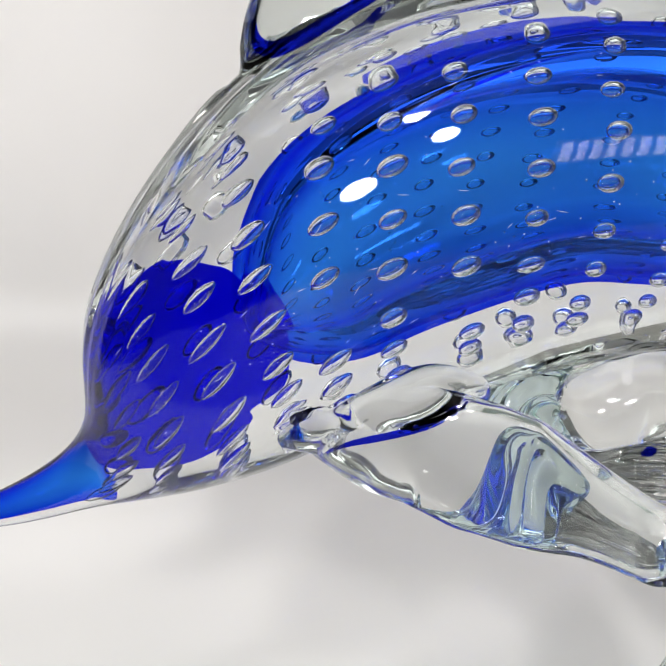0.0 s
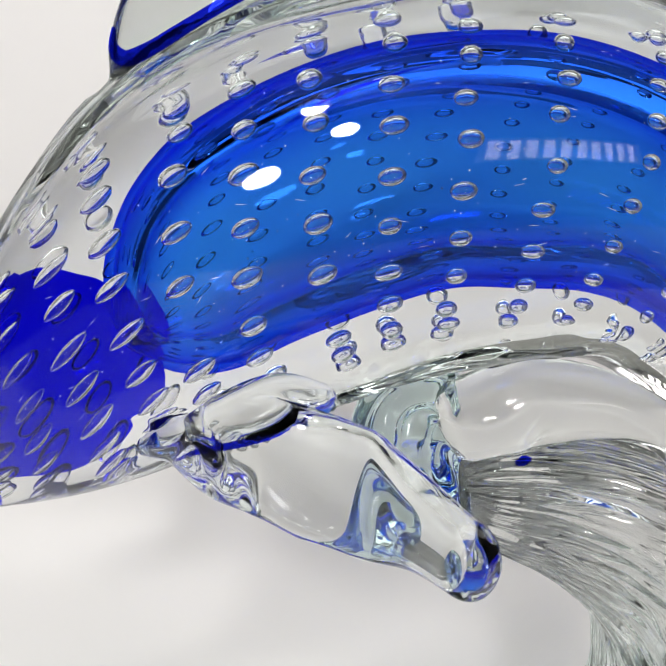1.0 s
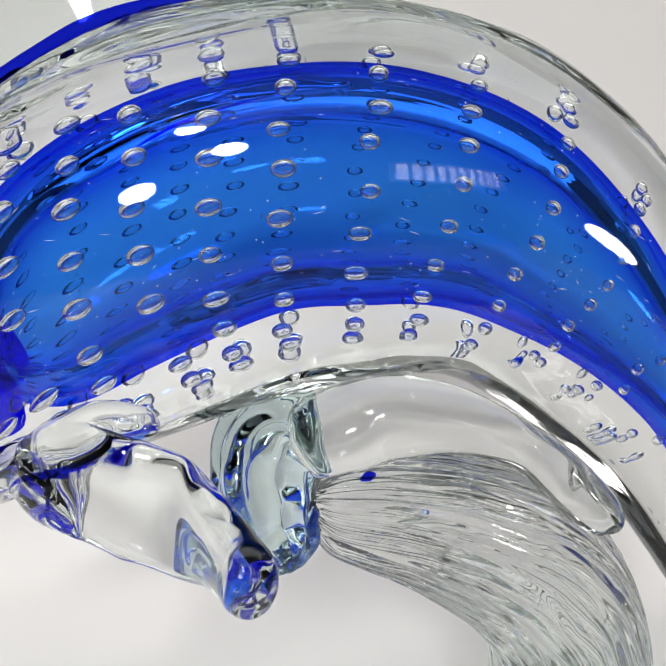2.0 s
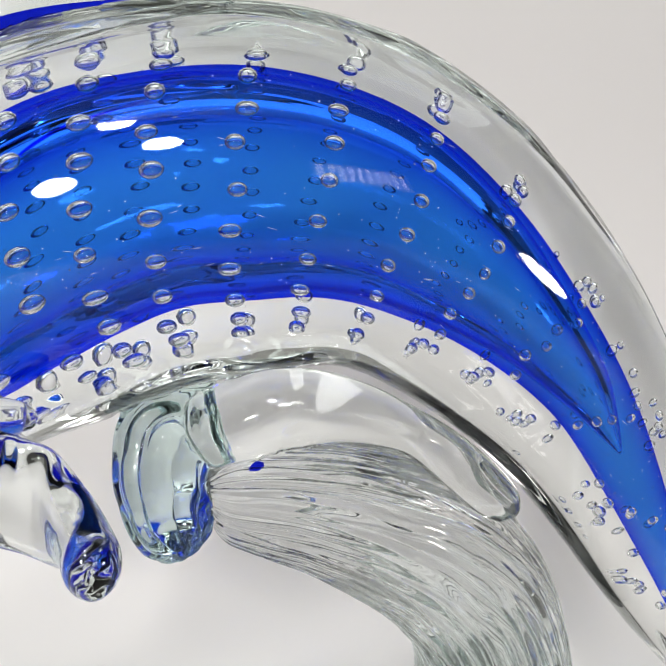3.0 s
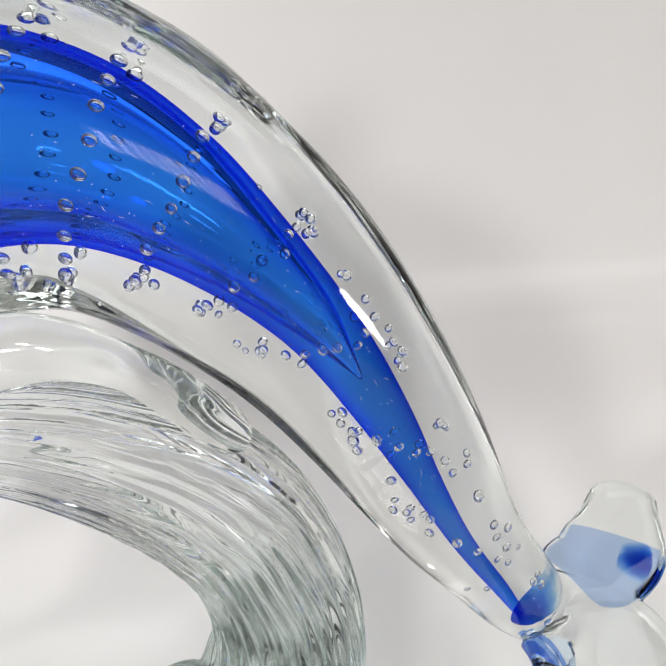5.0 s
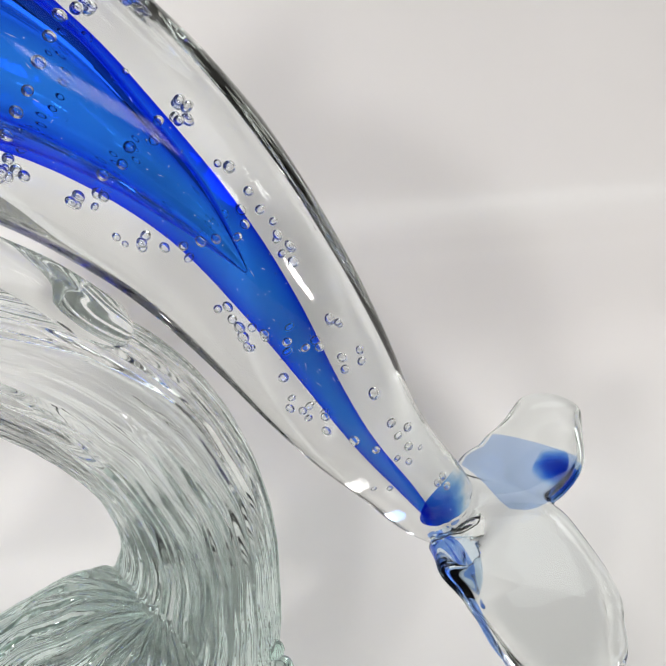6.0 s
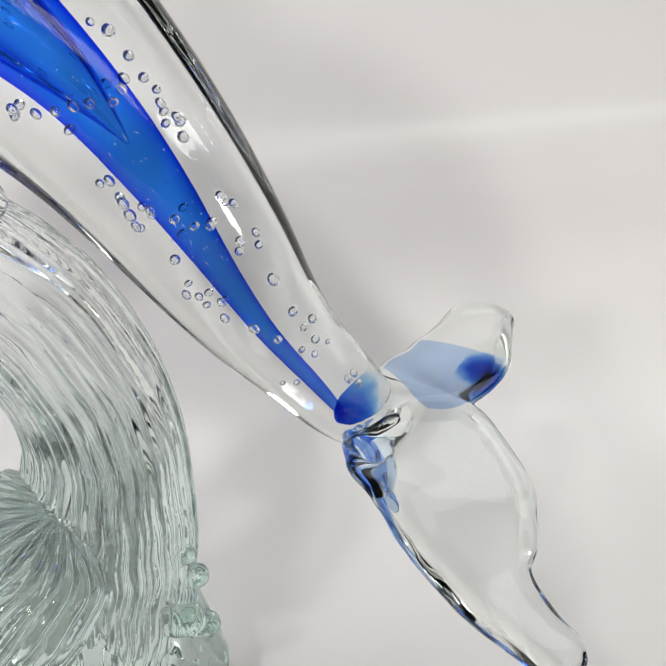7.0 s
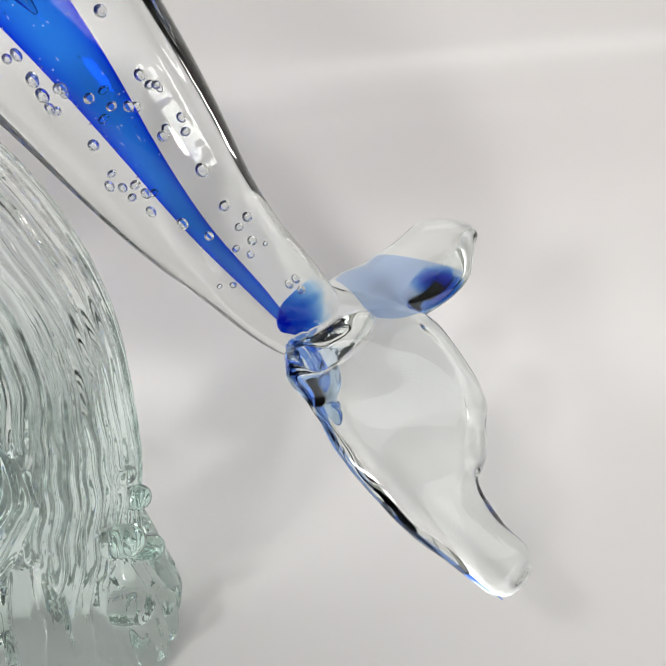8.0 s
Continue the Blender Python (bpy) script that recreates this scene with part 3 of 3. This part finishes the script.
def dolphin():
    d = tagged(new("glass_sculpture"), "leaping dolphin sculpture of clear cased glass with a hollow cobalt core", "sculpture")
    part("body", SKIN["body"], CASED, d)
    part("colour_core", sweep(solid(CORE, place=inner), 130, 96, round_ends=(.012, .003), smooth=6), BLUE, d, "cobalt blue glass core")
    part("hollow", sweep(solid([(r[0], r[1], r[2] * r[3]) for r in CORE if r[3]], place=inner), 260, 192, inward=True, round_ends=(.012, 0), smooth=24), CAVITY, d)
    part("head_core", sweep(solid(HEAD), 50, 48, round_ends=(.006, .006), smooth=3), DEEP, d, "deep cobalt blue glass in the head")
    part("beak_core", sweep([(.058, .0445, .1075, .0085, .010), (.0500, .0455, .1050, .0066, .0085), (.039, .0460, .0992, .0042, .0070), (.0277, .0460, .0947, .0026, .0060),
                             (.017, .0460, .0920, .0016, .004)], 40, 32, round_ends=(.004, .003)), BLUE, d, "blue glass streak in the thin beak")
    fin = part("back_fin", SKIN["back_fin"], SHOULDER, d, "swept clear glass fin with a blue foot")
    part("colour_trail", sweep([(.0886, .0235, .2190, .0005, .0005), (.0888, .0210, .2150, .0010, .0010), (.0900, .0192, .2124, .0018, .0015), (.0926, .0170, .2112, .0018, .0015), (.0978, .0143, .2132, .0016, .0014), (.1031, .0129, .2165, .0015, .0013), (.1115, .0122, .2222, .0014, .0013),
                                (.1212, .0168, .2298, .0017, .0015), (.1310, .0200, .2350, .0016, .0015), (.1420, .0205, .2380, .0014, .0013), (.1540, .0235, .2410, .0010, .0009), (.168, .0265, .2440, .0004, .0004)], 90, 12), EDGE, fin)
    side = part("side_fin", SKIN["side_fin"], CLEAR, d, "flared clear glass side fin with blue edges")
    part("colour_trail", sweep(along_edge(SIDE_FIN, FIN_FLAT, 1, .0010, .08, .70, .0006), 60, 12), EDGE, side)
    root = part("fin_root", SKIN["fin_root"], CLEAR, d)
    part("colour_trail", sweep([(.108, .004, .1225, .0003, .0004), (.118, -.004, .1270, .0007, .0006), (.128, -.007, .1310, .0007, .0006), (.135, -.0065, .1345, .0005, .0005), (.138, -.005, .1370, .0003, .0003)], 40, 12), EDGE, root)
    far = part("tail_blade", SKIN["far_blade"], CLEAR, d, "rounded clear glass tail blade with a pale blue veil")
    part("colour_veil", sweep([(.3845, .0620, .0204, .0140, .0020), (.3900, .0645, .0212, .0178, .0016), (.3965, .0678, .0224, .0186, .0014), (.4030, .0722, .0240, .0184, .0014), (.4110, .0825, .0275, .0176, .0012)],
                              30, 32, flat=FAR_FLAT), MILKY, far)
    part("colour_spot", sweep([(.4030, .0600, .0195, .0040, .0014), (.4095, .0650, .0215, .0060, .0016), (.4150, .0725, .0240, .0060, .0016), (.4190, .0800, .0268, .0040, .0012)], 30, 28, flat=FAR_FLAT, round_ends=(.004, .005)), SPOT_DYE, far)
    near = part("tail_blade", SKIN["near_blade"], CLEAR, d, "broad clear glass tail blade with a blue edge")
    part("rim", SKIN["blade_rim"], CLEAR, near)
    rng = random.Random(8)
    for k in range(2):
        part("colour_trail", sweep(along_edge(NEAR_BLADE, BLADE_FLAT, -1, .0010 + .0012 * k, .06, .74 - .08 * k, .0009), 60, 10, wobble=.5, seed=k), STRAND, near)
    part("colour_trail", sweep(along_edge(NEAR_BLADE, BLADE_FLAT, 1, .0012, .80, .985, .0008), 40, 10, wobble=.4, seed=7), STRAND, near)
    part("colour_trail", sweep(along_edge(NEAR_BLADE, BLADE_FLAT, -1, .0012, .72, .985, .0009), 40, 10, wobble=.4, seed=8), STRAND, near)
    part("tail_knot", SKIN["tail_knot"], KNOT, d, "twisted knot of pale blue glass")
    # blue threads wound round the root of the near blade
    for k in range(3):
        keys = []
        for i in range(9):
            u = i / 8
            w = 1.6 * k + u * rng.uniform(3.0, 5.0)
            r = .0034 * (1 - .55 * u) * rng.uniform(.6, 1.15)
            keys.append((.3640 + .0125 * u + r * math.cos(w), .0535 - .016 * u + r * math.sin(w), .0150 - .0300 * u + r * .6 * math.cos(w + 1), .0011 * (1 - .5 * u), .0010 * (1 - .5 * u)))
        part("colour_thread", sweep(keys, 70, 8), STRAND, near)
    part("tail_core", sweep([(.3570, .0535, .0205, .0040, .0030), (.3620, .0555, .0225, .0068, .0045), (.3690, .0595, .0240, .0072, .0045), (.3780, .0660, .0225, .0050, .0035)], 40, 32, round_ends=(.004, .006), wobble=.1), ROOT_DYE, d, "soft blue glass at the root of the tail")
    bubbles(d)


def wave():
    w = tagged(new("glass_wave_stand"), "ribbed clear glass wave carrying the sculpture on a splashing foot", "stand")
    part("stem", SKIN["stem"], GREEN, w, "twisted ribbed column of green-tinged clear glass")
    # an unseen air core added inside the column so that it looks brighter
    rows = [tuple(r) for r in spline(STEM, 40)[6:37]]
    core = [(x, y, z, a * .78 * k, b * .78 * k) for (x, y, z, a, b), k in zip(rows, [min(1.0, (i + .15) / 14, (30.15 - i) / 11) for i in range(31)])]
    part("air_core", sweep(core, 120, 64, inward=True, smooth=10), STEM_AIR, w)
    part("crest_lip", SKIN["crest_lip"], CLEAR, w, "smooth clear glass lip pressed under the belly")
    part("blue_fleck", sweep([(.1900, .0092, .1188, .0005, .0006), (.1920, .0088, .1198, .0013, .0012), (.1938, .0090, .1202, .0005, .0006)], 16, 14), EDGE, w)
    part("crest_tip", SKIN["crest_tip"], TEAL, w, "folded curling tip of teal-tinged glass")
    part("splash", SKIN["splash"], GREEN, w, "fan of ribbed glass spreading from the foot")
    for k in range(LOBES):
        part("droplet", SKIN["droplet.%03d" % k], GREEN, w)
    for k in range(len(BEADS)):
        part("bead", SKIN["bead.%03d" % k], GREEN, w)


dolphin()
wave()
